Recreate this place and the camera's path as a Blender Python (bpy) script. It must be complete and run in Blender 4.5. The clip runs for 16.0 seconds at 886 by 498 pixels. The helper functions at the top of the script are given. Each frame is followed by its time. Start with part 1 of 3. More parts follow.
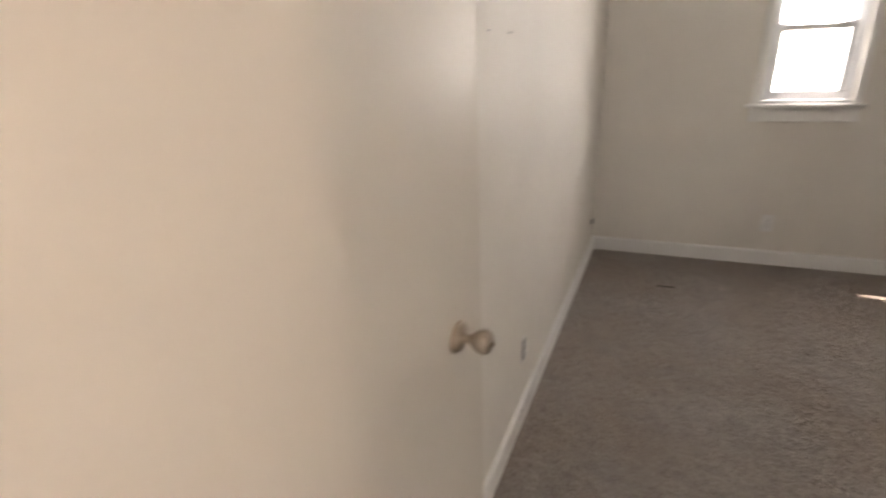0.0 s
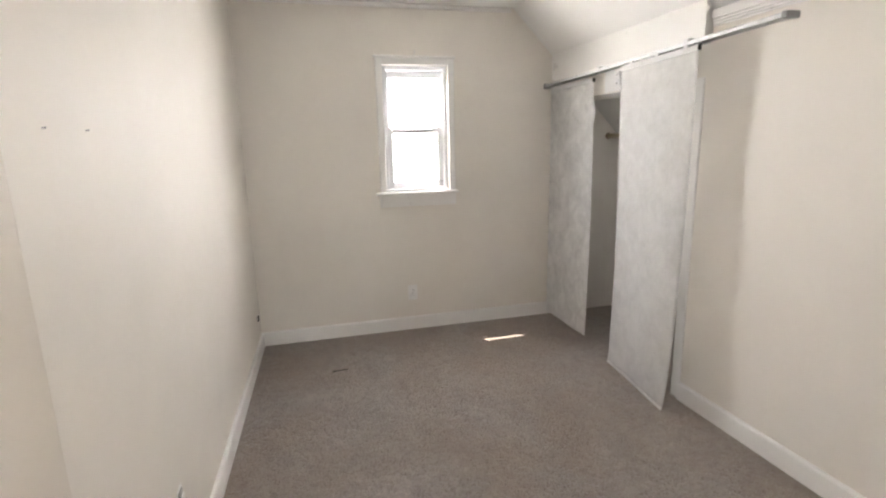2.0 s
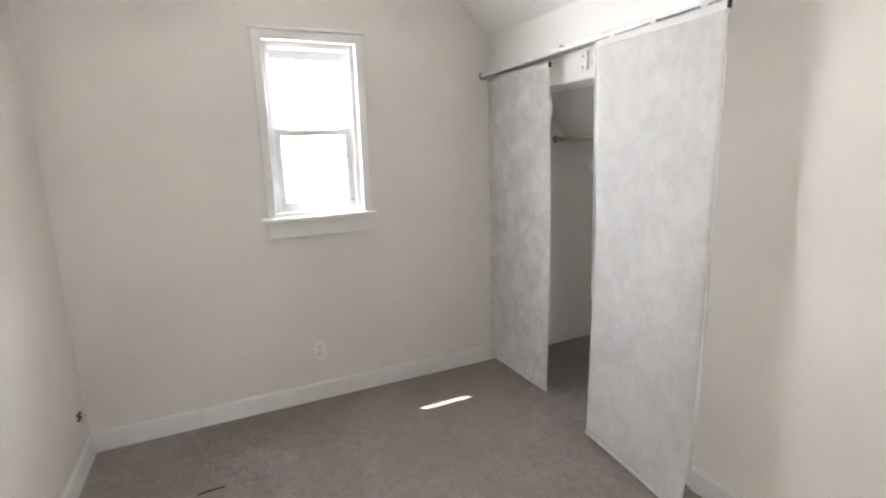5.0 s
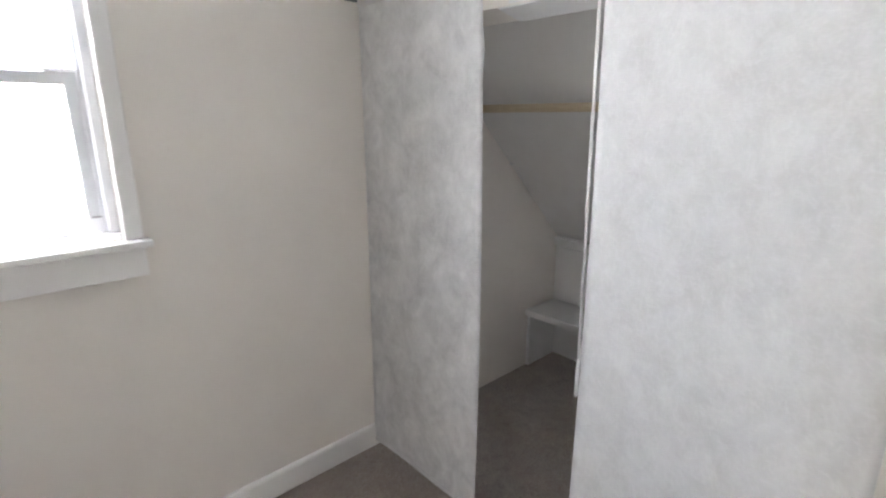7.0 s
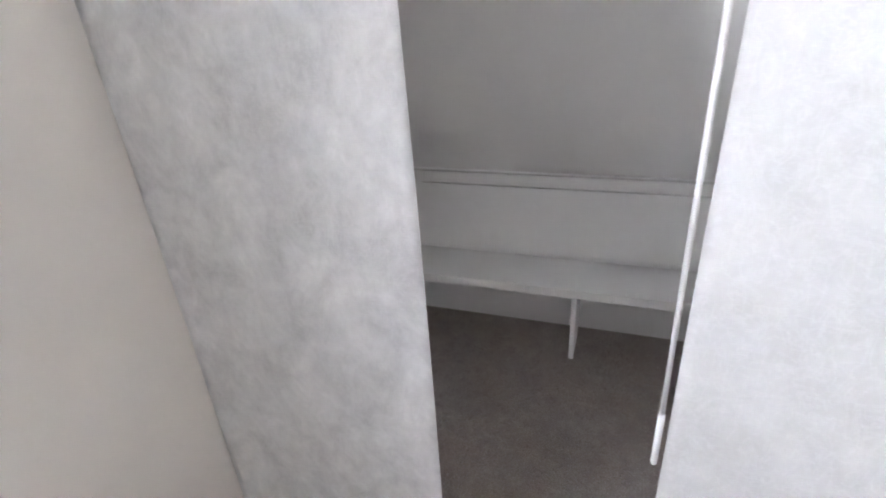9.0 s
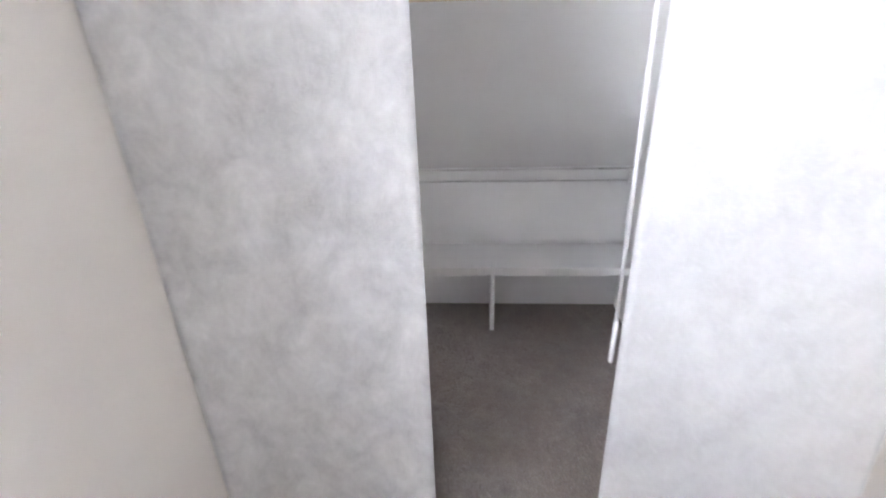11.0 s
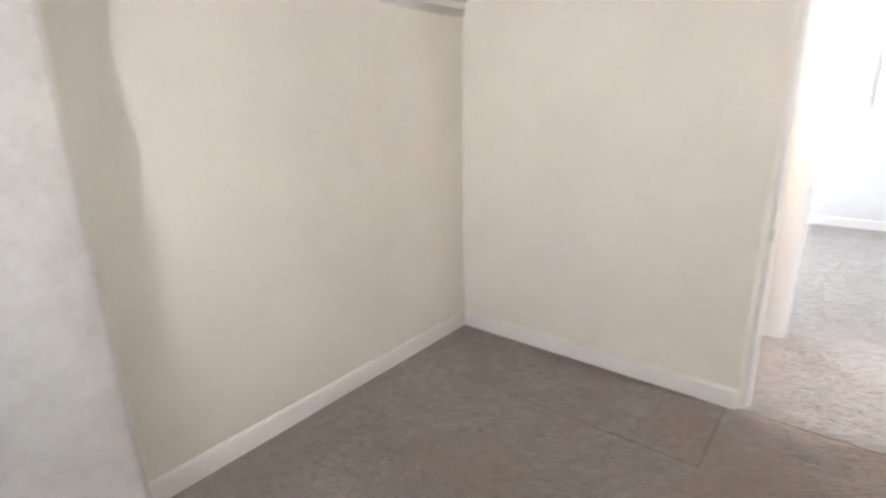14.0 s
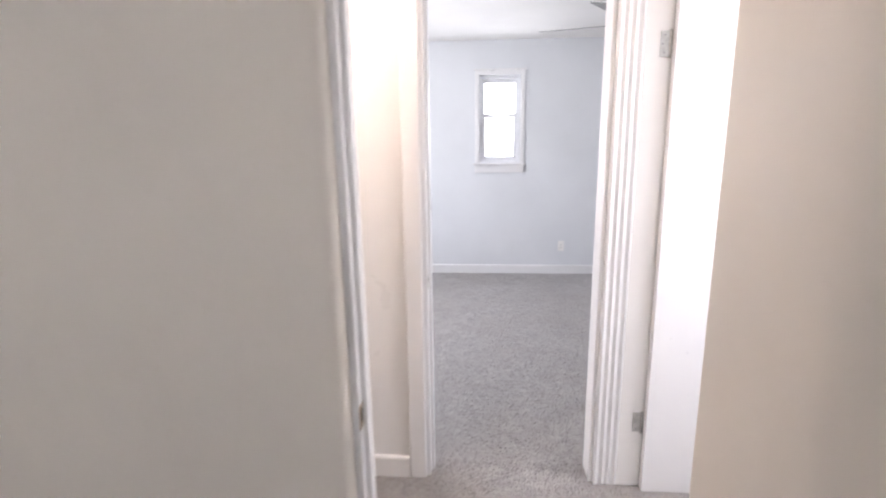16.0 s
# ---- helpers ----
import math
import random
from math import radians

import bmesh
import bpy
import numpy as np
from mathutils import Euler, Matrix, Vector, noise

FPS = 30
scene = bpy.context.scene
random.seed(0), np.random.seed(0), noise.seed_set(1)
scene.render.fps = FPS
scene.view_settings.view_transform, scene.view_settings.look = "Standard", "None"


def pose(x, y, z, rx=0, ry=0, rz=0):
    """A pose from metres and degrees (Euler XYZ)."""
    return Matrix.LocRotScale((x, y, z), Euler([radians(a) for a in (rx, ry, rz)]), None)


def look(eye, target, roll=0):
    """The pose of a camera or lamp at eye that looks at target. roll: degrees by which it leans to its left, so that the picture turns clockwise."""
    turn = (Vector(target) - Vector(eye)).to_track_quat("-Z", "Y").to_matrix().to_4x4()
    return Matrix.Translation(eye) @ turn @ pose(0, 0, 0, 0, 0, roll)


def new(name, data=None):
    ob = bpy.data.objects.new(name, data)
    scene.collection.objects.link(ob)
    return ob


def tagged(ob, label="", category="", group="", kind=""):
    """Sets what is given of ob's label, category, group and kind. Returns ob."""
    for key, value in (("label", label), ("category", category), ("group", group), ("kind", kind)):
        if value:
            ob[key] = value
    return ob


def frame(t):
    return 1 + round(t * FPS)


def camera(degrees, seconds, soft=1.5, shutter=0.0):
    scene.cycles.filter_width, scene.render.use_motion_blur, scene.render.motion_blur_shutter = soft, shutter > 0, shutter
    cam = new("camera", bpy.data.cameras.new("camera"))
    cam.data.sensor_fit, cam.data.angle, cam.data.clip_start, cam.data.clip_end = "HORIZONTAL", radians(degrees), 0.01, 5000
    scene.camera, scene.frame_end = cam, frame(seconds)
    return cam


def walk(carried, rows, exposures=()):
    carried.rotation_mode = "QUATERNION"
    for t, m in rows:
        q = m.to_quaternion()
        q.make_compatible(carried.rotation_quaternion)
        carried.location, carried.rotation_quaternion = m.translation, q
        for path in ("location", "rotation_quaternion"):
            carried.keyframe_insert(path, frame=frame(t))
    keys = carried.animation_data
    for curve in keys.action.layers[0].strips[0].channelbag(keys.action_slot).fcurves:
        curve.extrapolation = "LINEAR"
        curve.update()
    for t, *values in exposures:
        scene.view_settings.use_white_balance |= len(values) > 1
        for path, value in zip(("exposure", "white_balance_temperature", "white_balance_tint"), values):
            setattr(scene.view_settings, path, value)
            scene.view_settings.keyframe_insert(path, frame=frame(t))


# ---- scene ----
cam = camera(83.2, 16.0, 2.0, 0.5)
PATH = [
    (0, (0.311, -3.669, 1.361), (-0.407, -1.94, 0.656), -2.4),
    (0.5, (0.326, -3.53, 1.348), (0.077, -1.643, 0.735), -1.3),
    (1, (0.379, -3.509, 1.388), (0.467, -1.594, 0.818), -1.9),
    (1.5, (0.425, -3.509, 1.404), (0.756, -1.61, 0.868), -1.8),
    (2, (0.403, -3.536, 1.383), (0.9, -1.645, 0.963), -1.3),
    (2.5, (0.372, -3.536, 1.483), (0.952, -1.652, 1.144), -1.1),
    (3, (0.346, -3.492, 1.477), (0.98, -1.611, 1.236), -1.0),
    (3.2, (0.339, -3.458, 1.474), (0.989, -1.579, 1.256), -1.1),
    (5.3, (0.709, -2.471, 1.356), (1.599, -0.736, 0.912), -1.6),
    (5.5, (0.78, -2.349, 1.371), (1.709, -0.642, 0.899), -1.5),
    (6, (0.908, -2.103, 1.348), (1.947, -0.462, 0.87), -1.7),
    (6.5, (0.977, -1.808, 1.363), (2.196, -0.303, 0.865), -0.8),
    (7, (1.122, -1.58, 1.367), (2.44, -0.165, 0.856), 0.0),
    (7.5, (1.258, -1.387, 1.342), (2.673, -0.093, 0.774), 0.0),
    (8, (1.383, -1.169, 1.345), (2.941, -0.119, 0.661), -1.8),
    (8.2, (1.432, -1.107, 1.348), (3.028, -0.148, 0.617), -3.5),
    (10.4, (1.552, -0.694, 1.318), (3.304, -0.465, 0.4), -1.0),
    (10.5, (1.553, -0.710, 1.312), (3.309, -0.494, 0.4), -2.0),
    (11, (1.272, -0.703, 1.359), (3.074, -0.561, 0.502), -2.0),
    (11.5, (1.02, -0.681, 1.303), (2.877, -0.614, 0.565), -2.2),
    (12, (0.837, -0.642, 1.331), (2.703, -0.838, 0.641), -0.7),
    (12.5, (0.709, -0.725, 1.336), (2.513, -1.283, 0.677), 0.7),
    (13, (0.611, -0.956, 1.364), (2.28, -1.833, 0.696), 0.5),
    (13.5, (0.497, -1.132, 1.402), (2.002, -2.274, 0.748), -0.6),
    (14, (0.432, -1.12, 1.412), (1.649, -2.605, 0.851), -1.1),
    (14.5, (0.535, -1.49, 1.48), (1.372, -3.242, 1.0), 0.7),
    (15, (0.486, -1.823, 1.479), (0.973, -3.722, 1.083), 0.2),
    (15.5, (0.404, -2.174, 1.495), (0.717, -4.106, 1.083), -0.7),
    (16, (0.37, -2.565, 1.462), (0.522, -4.516, 1.049), -0.7),
]
EXPOSURE = [
    (0.0, 1.45, 7700, 19), (0.6, 1.78, 7450, 17), (1.5, 2.02, 7200, 16), (3.2, 2.08, 7100, 16), (5.3, 2.15, 6700, 15), (7.0, 2.1, 6450, 15), (8.2, 2.25, 6350, 17),
    (10.4, 2.86, 6200, 18), (11.5, 2.74, 6200, 19), (13.0, 2.35, 6500, 17), (14.2, 2.0, 7000, 16), (15.2, 1.65, 6900, 19), (16.0, 1.3, 6750, 21),
]
walk(cam, [(t, look(eye, target, roll)) for t, eye, target, roll in PATH], EXPOSURE)

# ---- world, sun, large lights ----
SUN_DIR = Vector((0.32, -0.2825, -1.0)).normalized()
world = bpy.data.worlds.new("sky_world")
scene.world = world
world.use_nodes = True
wn = world.node_tree
sky = wn.nodes.new("ShaderNodeTexSky")
sky.sky_type = "NISHITA"
sky.sun_disc = False
sky.sun_elevation = math.asin(-SUN_DIR.z)
sky.sun_rotation = math.atan2(-SUN_DIR.x, -SUN_DIR.y)
wn.nodes["Background"].inputs[1].default_value = 0.12
wn.links.new(sky.outputs[0], wn.nodes["Background"].inputs[0])


def lamp(name, kind, energy, color, matrix, size=0.1, size_y=0.0, angle=0.0):
    data = bpy.data.lights.new(name, kind)
    data.energy, data.color = energy, color
    if kind == "AREA":
        data.shape, data.size, data.size_y = "RECTANGLE", size, size_y
    if kind == "POINT":
        data.shadow_soft_size = size
    if kind == "SUN":
        data.angle = angle
    ob = new(name, data)
    ob.matrix_world = matrix
    return ob


lamp("sun", "SUN", 4.6, (1.0, 0.97, 0.93), look((0, 0, 10), Vector((0, 0, 10)) + SUN_DIR), angle=radians(0.4))
# sky light entering by window_1 and window_2
lamp("window_daylight_1", "AREA", 46.0, (0.90, 0.95, 1.0), look((1.16, 0.58, 1.62), (1.16, -1.42, 0.465)), 2.20, 1.50)
# light thrown up from the sunlit ground outside
lamp("window_groundlight_1", "AREA", 36.0, (0.95, 0.98, 0.98), look((1.16, 0.62, 1.20), (1.16, -1.02, 2.60)), 2.20, 1.40)
lamp("window_daylight_2", "AREA", 5.0, (0.88, 0.94, 1.0), look((0.17, -8.31, 1.75), (0.17, -6.0, 1.5)), 0.50, 0.90)
# added lamp at an unseen east opening, brightens the far room
lamp("added_daylight_3", "AREA", 25.0, (0.88, 0.94, 1.0), look((2.28, -6.4, 1.5), (0.0, -6.4, 1.3)), 1.3, 1.2)
# assumed side room lamp, added to brighten the leaf of door_2
lamp("added_daylight_4", "AREA", 10.0, (0.93, 0.96, 1.0), look((-1.58, -3.98, 1.5), (0.0, -4.1, 1.2)), 0.5, 0.9)


# ---- materials ----
class Nodes:
    """Short hand for one node material."""

    def __init__(self, name, rough=0.6, metal=0.0):
        self.mat = bpy.data.materials.new(name)
        self.mat.use_nodes = True
        self.tree = self.mat.node_tree
        self.bsdf = self.tree.nodes["Principled BSDF"]
        self.bsdf.inputs["Roughness"].default_value = rough
        self.bsdf.inputs["Metallic"].default_value = metal
        self.coord = self.tree.nodes.new("ShaderNodeTexCoord").outputs["Object"]

    def add(self, kind, **inputs):
        n = self.tree.nodes.new(kind)
        for k, v in inputs.items():
            key = k.replace("_", " ")
            if isinstance(v, bpy.types.NodeSocket):
                self.tree.links.new(v, n.inputs[key])
            else:
                n.inputs[key].default_value = v
        return n

    def stretch(self, scale):
        n = self.add("ShaderNodeMapping", Vector=self.coord)
        n.inputs["Scale"].default_value = scale
        return n.outputs[0]

    def noise(self, scale, detail=4.0, rough=0.55, vector=None, distortion=0.0):
        return self.add("ShaderNodeTexNoise", Vector=vector or self.coord, Scale=scale, Detail=detail, Roughness=rough, Distortion=distortion).outputs[0]

    def ramp(self, fac, stops):
        n = self.add("ShaderNodeValToRGB", Fac=fac)
        e = n.color_ramp.elements
        while len(e) < len(stops):
            e.new(0.5)
        for el, (p, c) in zip(e, stops):
            el.position = p
            el.color = (*c, 1) if len(c) == 3 else c
        return n.outputs[0]

    def mix(self, fac, a, b, mode="MIX"):
        n = self.tree.nodes.new("ShaderNodeMix")
        n.data_type, n.blend_type = "RGBA", mode
        for socket, v in ((n.inputs[0], fac), (n.inputs[6], a), (n.inputs[7], b)):
            if isinstance(v, bpy.types.NodeSocket):
                self.tree.links.new(v, socket)
            else:
                socket.default_value = v if not isinstance(v, tuple) else (*v, 1)
        return n.outputs[2]

    def color(self, v):
        if isinstance(v, bpy.types.NodeSocket):
            self.tree.links.new(v, self.bsdf.inputs["Base Color"])
        else:
            self.bsdf.inputs["Base Color"].default_value = (*v, 1)

    def rough(self, v):
        self.tree.links.new(v, self.bsdf.inputs["Roughness"])

    def bump(self, height, strength, distance):
        n = self.add("ShaderNodeBump", Height=height, Strength=strength, Distance=distance)
        if self.bsdf.inputs["Normal"].links:
            self.tree.links.new(self.bsdf.inputs["Normal"].links[0].from_socket, n.inputs["Normal"])
        self.tree.links.new(n.outputs[0], self.bsdf.inputs["Normal"])


def paint(name, base, rough=0.55, grime=0.06, roller=0.10):
    m = Nodes(name, rough)
    dark = tuple(c * (1 - grime) for c in base)
    m.color(m.mix(m.ramp(m.noise(1.7, 5), [(0.35, (0, 0, 0)), (0.7, (1, 1, 1))]), base, dark))
    m.rough(m.ramp(m.noise(6, 3), [(0.3, (rough - 0.08,) * 3), (0.7, (rough + 0.08,) * 3)]))
    m.bump(m.noise(420, 3), roller, 0.0015)
    m.bump(m.noise(9, 3), 0.05, 0.003)
    return m.mat


def carpet_material(name, dark, mid, light, brown, coarse=1.0):
    m = Nodes(name, 0.95)
    tuft = m.add("ShaderNodeNewGeometry").outputs["Random Per Island"]
    clump = m.noise(21, 5, 0.8, distortion=0.6)
    worn = m.noise(1.6, 5, 0.6, distortion=0.8)
    spots = m.noise(5.5, 6, 0.7, distortion=0.6)
    a = m.ramp(tuft, [(0.0, dark), (0.5, mid), (1.0, light)])
    b = m.ramp(clump, [(0.34, tuple(c * 0.60 for c in mid)), (0.5, mid), (0.66, tuple(c * 1.36 for c in mid))])
    c = m.mix(0.6, a, b)
    d = m.mix(m.ramp(worn, [(0.38, (0, 0, 0)), (0.62, (0.65, 0.65, 0.65))]), c, brown)
    grain = m.ramp(m.noise(190, 3, 0.7), [(0.36, (0.52, 0.52, 0.52)), (0.5, (0.98, 0.98, 0.98)), (0.64, (1.45, 1.45, 1.45))])
    d = m.mix(0.6 * coarse, d, m.mix(1.0, d, grain, "MULTIPLY"))
    m.color(m.mix(m.ramp(spots, [(0.46, (0, 0, 0)), (0.68, (0.5, 0.5, 0.5))]), d, tuple(v * 0.68 for v in mid)))
    m.bsdf.inputs["Sheen Weight"].default_value = 0.3
    m.bsdf.inputs["Sheen Roughness"].default_value = 0.6
    m.bump(m.noise(150, 4, 0.7), 0.8 * coarse, 0.006)
    m.bump(clump, 0.9 * coarse, 0.018)
    return m.mat


def fibre_material(name, contrast, sheer):
    """White non-woven fleece of fine strands: part of the light passes, and thin spots are see-through."""
    m = Nodes(name, 0.85)

    def spread(mean, swing):
        return [(0.34, (mean + swing,) * 3), (0.5, (mean,) * 3), (0.66, (mean - swing,) * 3)]

    cloud = m.noise(7.5, 7, 0.60, distortion=0.5)
    fluff = m.noise(24, 6, 0.68, m.stretch((1, 1, 0.8)), 0.45)
    strand = m.noise(48, 4, 0.6, m.stretch((1, 0.45, 1)), 0.8)
    cross = m.noise(44, 4, 0.6, m.stretch((1, 1, 0.45)), 0.8)
    c = m.mix(0.45, m.ramp(cloud, spread(0.95, -0.04 * contrast)), m.ramp(fluff, spread(0.95, -0.045 * contrast)))
    for line in (strand, cross):
        c = m.mix(m.ramp(line, [(0.47, (0, 0, 0)), (0.50, (0.5 * contrast,) * 3), (0.53, (0, 0, 0))]), c, (0.985, 0.985, 0.985))
    m.color(c)
    m.bump(strand, 0.10 * contrast, 0.0012)
    m.bump(fluff, 0.30 * contrast, 0.003)
    m.bump(cloud, 0.25 * contrast, 0.008)
    soft = m.add("ShaderNodeBsdfTranslucent", Color=m.mix(0.5, c, (0.985, 0.985, 0.98)))
    both = m.tree.nodes.new("ShaderNodeMixShader")
    both.inputs[0].default_value = 0.50
    m.tree.links.new(m.bsdf.outputs[0], both.inputs[1])
    m.tree.links.new(soft.outputs[0], both.inputs[2])
    thin = m.mix(0.42, m.ramp(cloud, spread(sheer, 0.20 * contrast)), m.ramp(fluff, spread(sheer, 0.16 * contrast)))
    for line in (strand, cross):
        thin = m.mix(m.ramp(line, [(0.465, (0, 0, 0)), (0.50, (0.42 * contrast,) * 3), (0.535, (0, 0, 0))]), thin, (0.14, 0.14, 0.14))
    weave = m.tree.nodes.new("ShaderNodeMixShader")
    m.tree.links.new(thin, weave.inputs[0])
    m.tree.links.new(both.outputs[0], weave.inputs[1])
    m.tree.links.new(m.add("ShaderNodeBsdfTransparent").outputs[0], weave.inputs[2])
    m.tree.links.new(weave.outputs[0], m.tree.nodes["Material Output"].inputs[0])
    return m.mat


def metal(name, base, rough=0.3):
    m = Nodes(name, rough, 1.0)
    m.color(m.mix(m.ramp(m.noise(40, 4), [(0.4, (0, 0, 0)), (0.7, (1, 1, 1))]), base, tuple(c * 0.8 for c in base)))
    m.rough(m.ramp(m.noise(90, 3), [(0.3, (rough * 0.8,) * 3), (0.7, (min(1, rough * 1.4),) * 3)]))
    return m.mat


def plain(name, base, rough=0.5):
    m = Nodes(name, rough)
    m.color(m.mix(m.ramp(m.noise(14, 4), [(0.35, (0, 0, 0)), (0.7, (1, 1, 1))]), base, tuple(c * 0.9 for c in base)))
    m.bump(m.noise(160, 3), 0.08, 0.001)
    return m.mat


def wood_material():
    m = Nodes("raw_wood", 0.55)
    grain = m.noise(30, 5, 0.6, m.stretch((9, 0.6, 9)), 0.6)
    m.color(m.ramp(grain, [(0.3, (0.66, 0.54, 0.36)), (0.7, (0.80, 0.70, 0.52))]))
    m.bump(grain, 0.15, 0.001)
    return m.mat


def glass_material():
    m = Nodes("window_glass", 0.02)
    m.bsdf.inputs["Transmission Weight"].default_value = 1.0
    m.bsdf.inputs["IOR"].default_value = 1.05
    m.color((1, 1, 1))
    return m.mat


WALL = paint("warm_white_wall_paint", (0.885, 0.845, 0.785), 0.6)
CLOSET = paint("closet_white_paint", (0.94, 0.94, 0.925), 0.6, 0.02)
CEILING = paint("white_ceiling_paint", (0.91, 0.905, 0.885), 0.75)
TRIM = paint("white_trim_enamel", (0.92, 0.91, 0.89), 0.35, 0.05, 0.05)
TRIM_COOL = paint("bright_white_trim_enamel", (0.84, 0.84, 0.84), 0.35, 0.04, 0.05)
PRIMER = paint("fresh_white_paint_patch", (0.86, 0.86, 0.85), 0.5, 0.02)
DOOR = paint("cream_door_paint", (0.81, 0.76, 0.69), 0.42, 0.05, 0.04)
WALL2 = paint("cool_white_wall_paint", (0.78, 0.80, 0.82))
VINYL = plain("white_vinyl", (0.76, 0.77, 0.79), 0.4)
PLASTIC = plain("ivory_plastic", (0.93, 0.92, 0.90), 0.35)
WHITE_PLASTIC = plain("white_plastic", (0.82, 0.82, 0.82), 0.3)
DARK = plain("dark_slot", (0.03, 0.028, 0.025), 0.6)
GREY_PLASTIC = plain("grey_plastic", (0.30, 0.30, 0.30), 0.45)
CARPET = carpet_material("grey_brown_carpet", (0.22, 0.194, 0.174), (0.355, 0.312, 0.282), (0.49, 0.44, 0.402), (0.315, 0.238, 0.184))
CARPET2 = carpet_material("pale_grey_carpet", (0.30, 0.286, 0.277), (0.335, 0.32, 0.31), (0.375, 0.36, 0.35), (0.29, 0.262, 0.242), 0.4)
# texture differs by panel; sheer is unequal to even out window light on them
FABRIC = fibre_material("cloudy_nonwoven_fabric", 0.80, 0.18)
FABRIC_SMOOTH = fibre_material("smooth_nonwoven_fabric", 0.34, 0.36)
ALU = metal("brushed_aluminium", (0.84, 0.85, 0.86), 0.42)
NICKEL = metal("satin_nickel", (0.58, 0.58, 0.56), 0.45)
BRONZE = metal("worn_brass", (0.46, 0.35, 0.25), 0.28)
KNOB = metal("aged_nickel_and_brass", (0.55, 0.47, 0.39), 0.32)
WOOD = wood_material()
GLASS = glass_material()
GRASS = plain("grass_ground", (0.07, 0.11, 0.04), 0.95)
SIDING = paint("white_siding_paint", (0.7, 0.7, 0.68))


# ---- mesh helpers ----
def mesh_of(bm, name, material, smooth=False):
    bmesh.ops.recalc_face_normals(bm, faces=bm.faces)
    me = bpy.data.meshes.new(name)
    bm.to_mesh(me)
    bm.free()
    me.materials.append(material)
    for p in me.polygons:
        p.use_smooth = smooth
    return me


def solid(name, bm, material, label="", category="", kind="", group="", smooth=False):
    return tagged(new(name, mesh_of(bm, name, material, smooth)), label, category, group, kind)


def thing(name, label, category, group="", kind="", at=None):
    ob = new(name)
    ob.empty_display_size = 0.05
    if at:
        ob.location = at
    return tagged(ob, label, category, group, kind)


def part(name, bm, material, parent, label="", smooth=False):
    """One mesh, given in the coordinates of its parent, under a thing or a part."""
    ob = new(name, mesh_of(bm, name, material, smooth))
    ob.parent = parent
    if label:
        ob["label"] = label
    return ob


def box(x0, x1, y0, y1, z0, z1, bevel=0.0, bm=None):
    own = bmesh.new()
    bmesh.ops.create_cube(own, size=1)
    for v in own.verts:
        v.co = Vector(((x0 + x1) / 2 + v.co.x * (x1 - x0), (y0 + y1) / 2 + v.co.y * (y1 - y0), (z0 + z1) / 2 + v.co.z * (z1 - z0)))
    if bevel:
        bmesh.ops.bevel(own, geom=own.edges[:], offset=bevel, segments=2, affect="EDGES", profile=0.5)
    return join(bm, own)


def join(bm, own):
    if bm is None:
        return own
    me = bpy.data.meshes.new("scratch")
    own.to_mesh(me)
    own.free()
    bm.from_mesh(me)
    bpy.data.meshes.remove(me)
    return bm


def prism(points, axis, a, b, bm=None, bevel=0.0):
    """A polygon of two coordinates, drawn out along the third axis from a to b."""
    own = bmesh.new()

    def place(p, d):
        return {"x": (d, p[0], p[1]), "y": (p[0], d, p[1]), "z": (p[0], p[1], d)}[axis]

    lo = [own.verts.new(place(p, a)) for p in points]
    hi = [own.verts.new(place(p, b)) for p in points]
    own.faces.new(lo)
    own.faces.new(hi[::-1])
    for i in range(len(points)):
        j = (i + 1) % len(points)
        own.faces.new((lo[i], hi[i], hi[j], lo[j]))
    if bevel:
        bmesh.ops.bevel(own, geom=own.edges[:], offset=bevel, segments=2, affect="EDGES", profile=0.5)
    return join(bm, own)


def pierced(axis, near, far, us, ws, holes, bm=None):
    """A wall from near to far across the axis; us, ws: its extent along and up; holes: (u0, u1, w0, w1)."""
    u = sorted({*us, *[h for o in holes for h in o[:2]]})
    w = sorted({*ws, *[h for o in holes for h in o[2:]]})
    own = bmesh.new()
    cache = {}

    def vert(i, j, d):
        if (i, j, d) not in cache:
            co = (near, far)[d], u[i], w[j]
            cache[i, j, d] = own.verts.new((co[0], co[1], co[2]) if axis == "x" else (co[1], co[0], co[2]))
        return cache[i, j, d]

    def full(i, j):
        if not (0 <= i < len(u) - 1 and 0 <= j < len(w) - 1):
            return False
        cu, cw = (u[i] + u[i + 1]) / 2, (w[j] + w[j + 1]) / 2
        return not any(h[0] < cu < h[1] and h[2] < cw < h[3] for h in holes)

    for i in range(len(u) - 1):
        for j in range(len(w) - 1):
            if not full(i, j):
                continue
            for d in (0, 1):
                own.faces.new((vert(i, j, d), vert(i + 1, j, d), vert(i + 1, j + 1, d), vert(i, j + 1, d)))
            for di, dj, e in ((-1, 0, ((i, j), (i, j + 1))), (1, 0, ((i + 1, j), (i + 1, j + 1))), (0, -1, ((i, j), (i + 1, j))), (0, 1, ((i, j + 1), (i + 1, j + 1)))):
                if not full(i + di, j + dj):
                    (a, b), (c, d) = e
                    own.faces.new((vert(a, b, 0), vert(c, d, 0), vert(c, d, 1), vert(a, b, 1)))
    return join(bm, own)


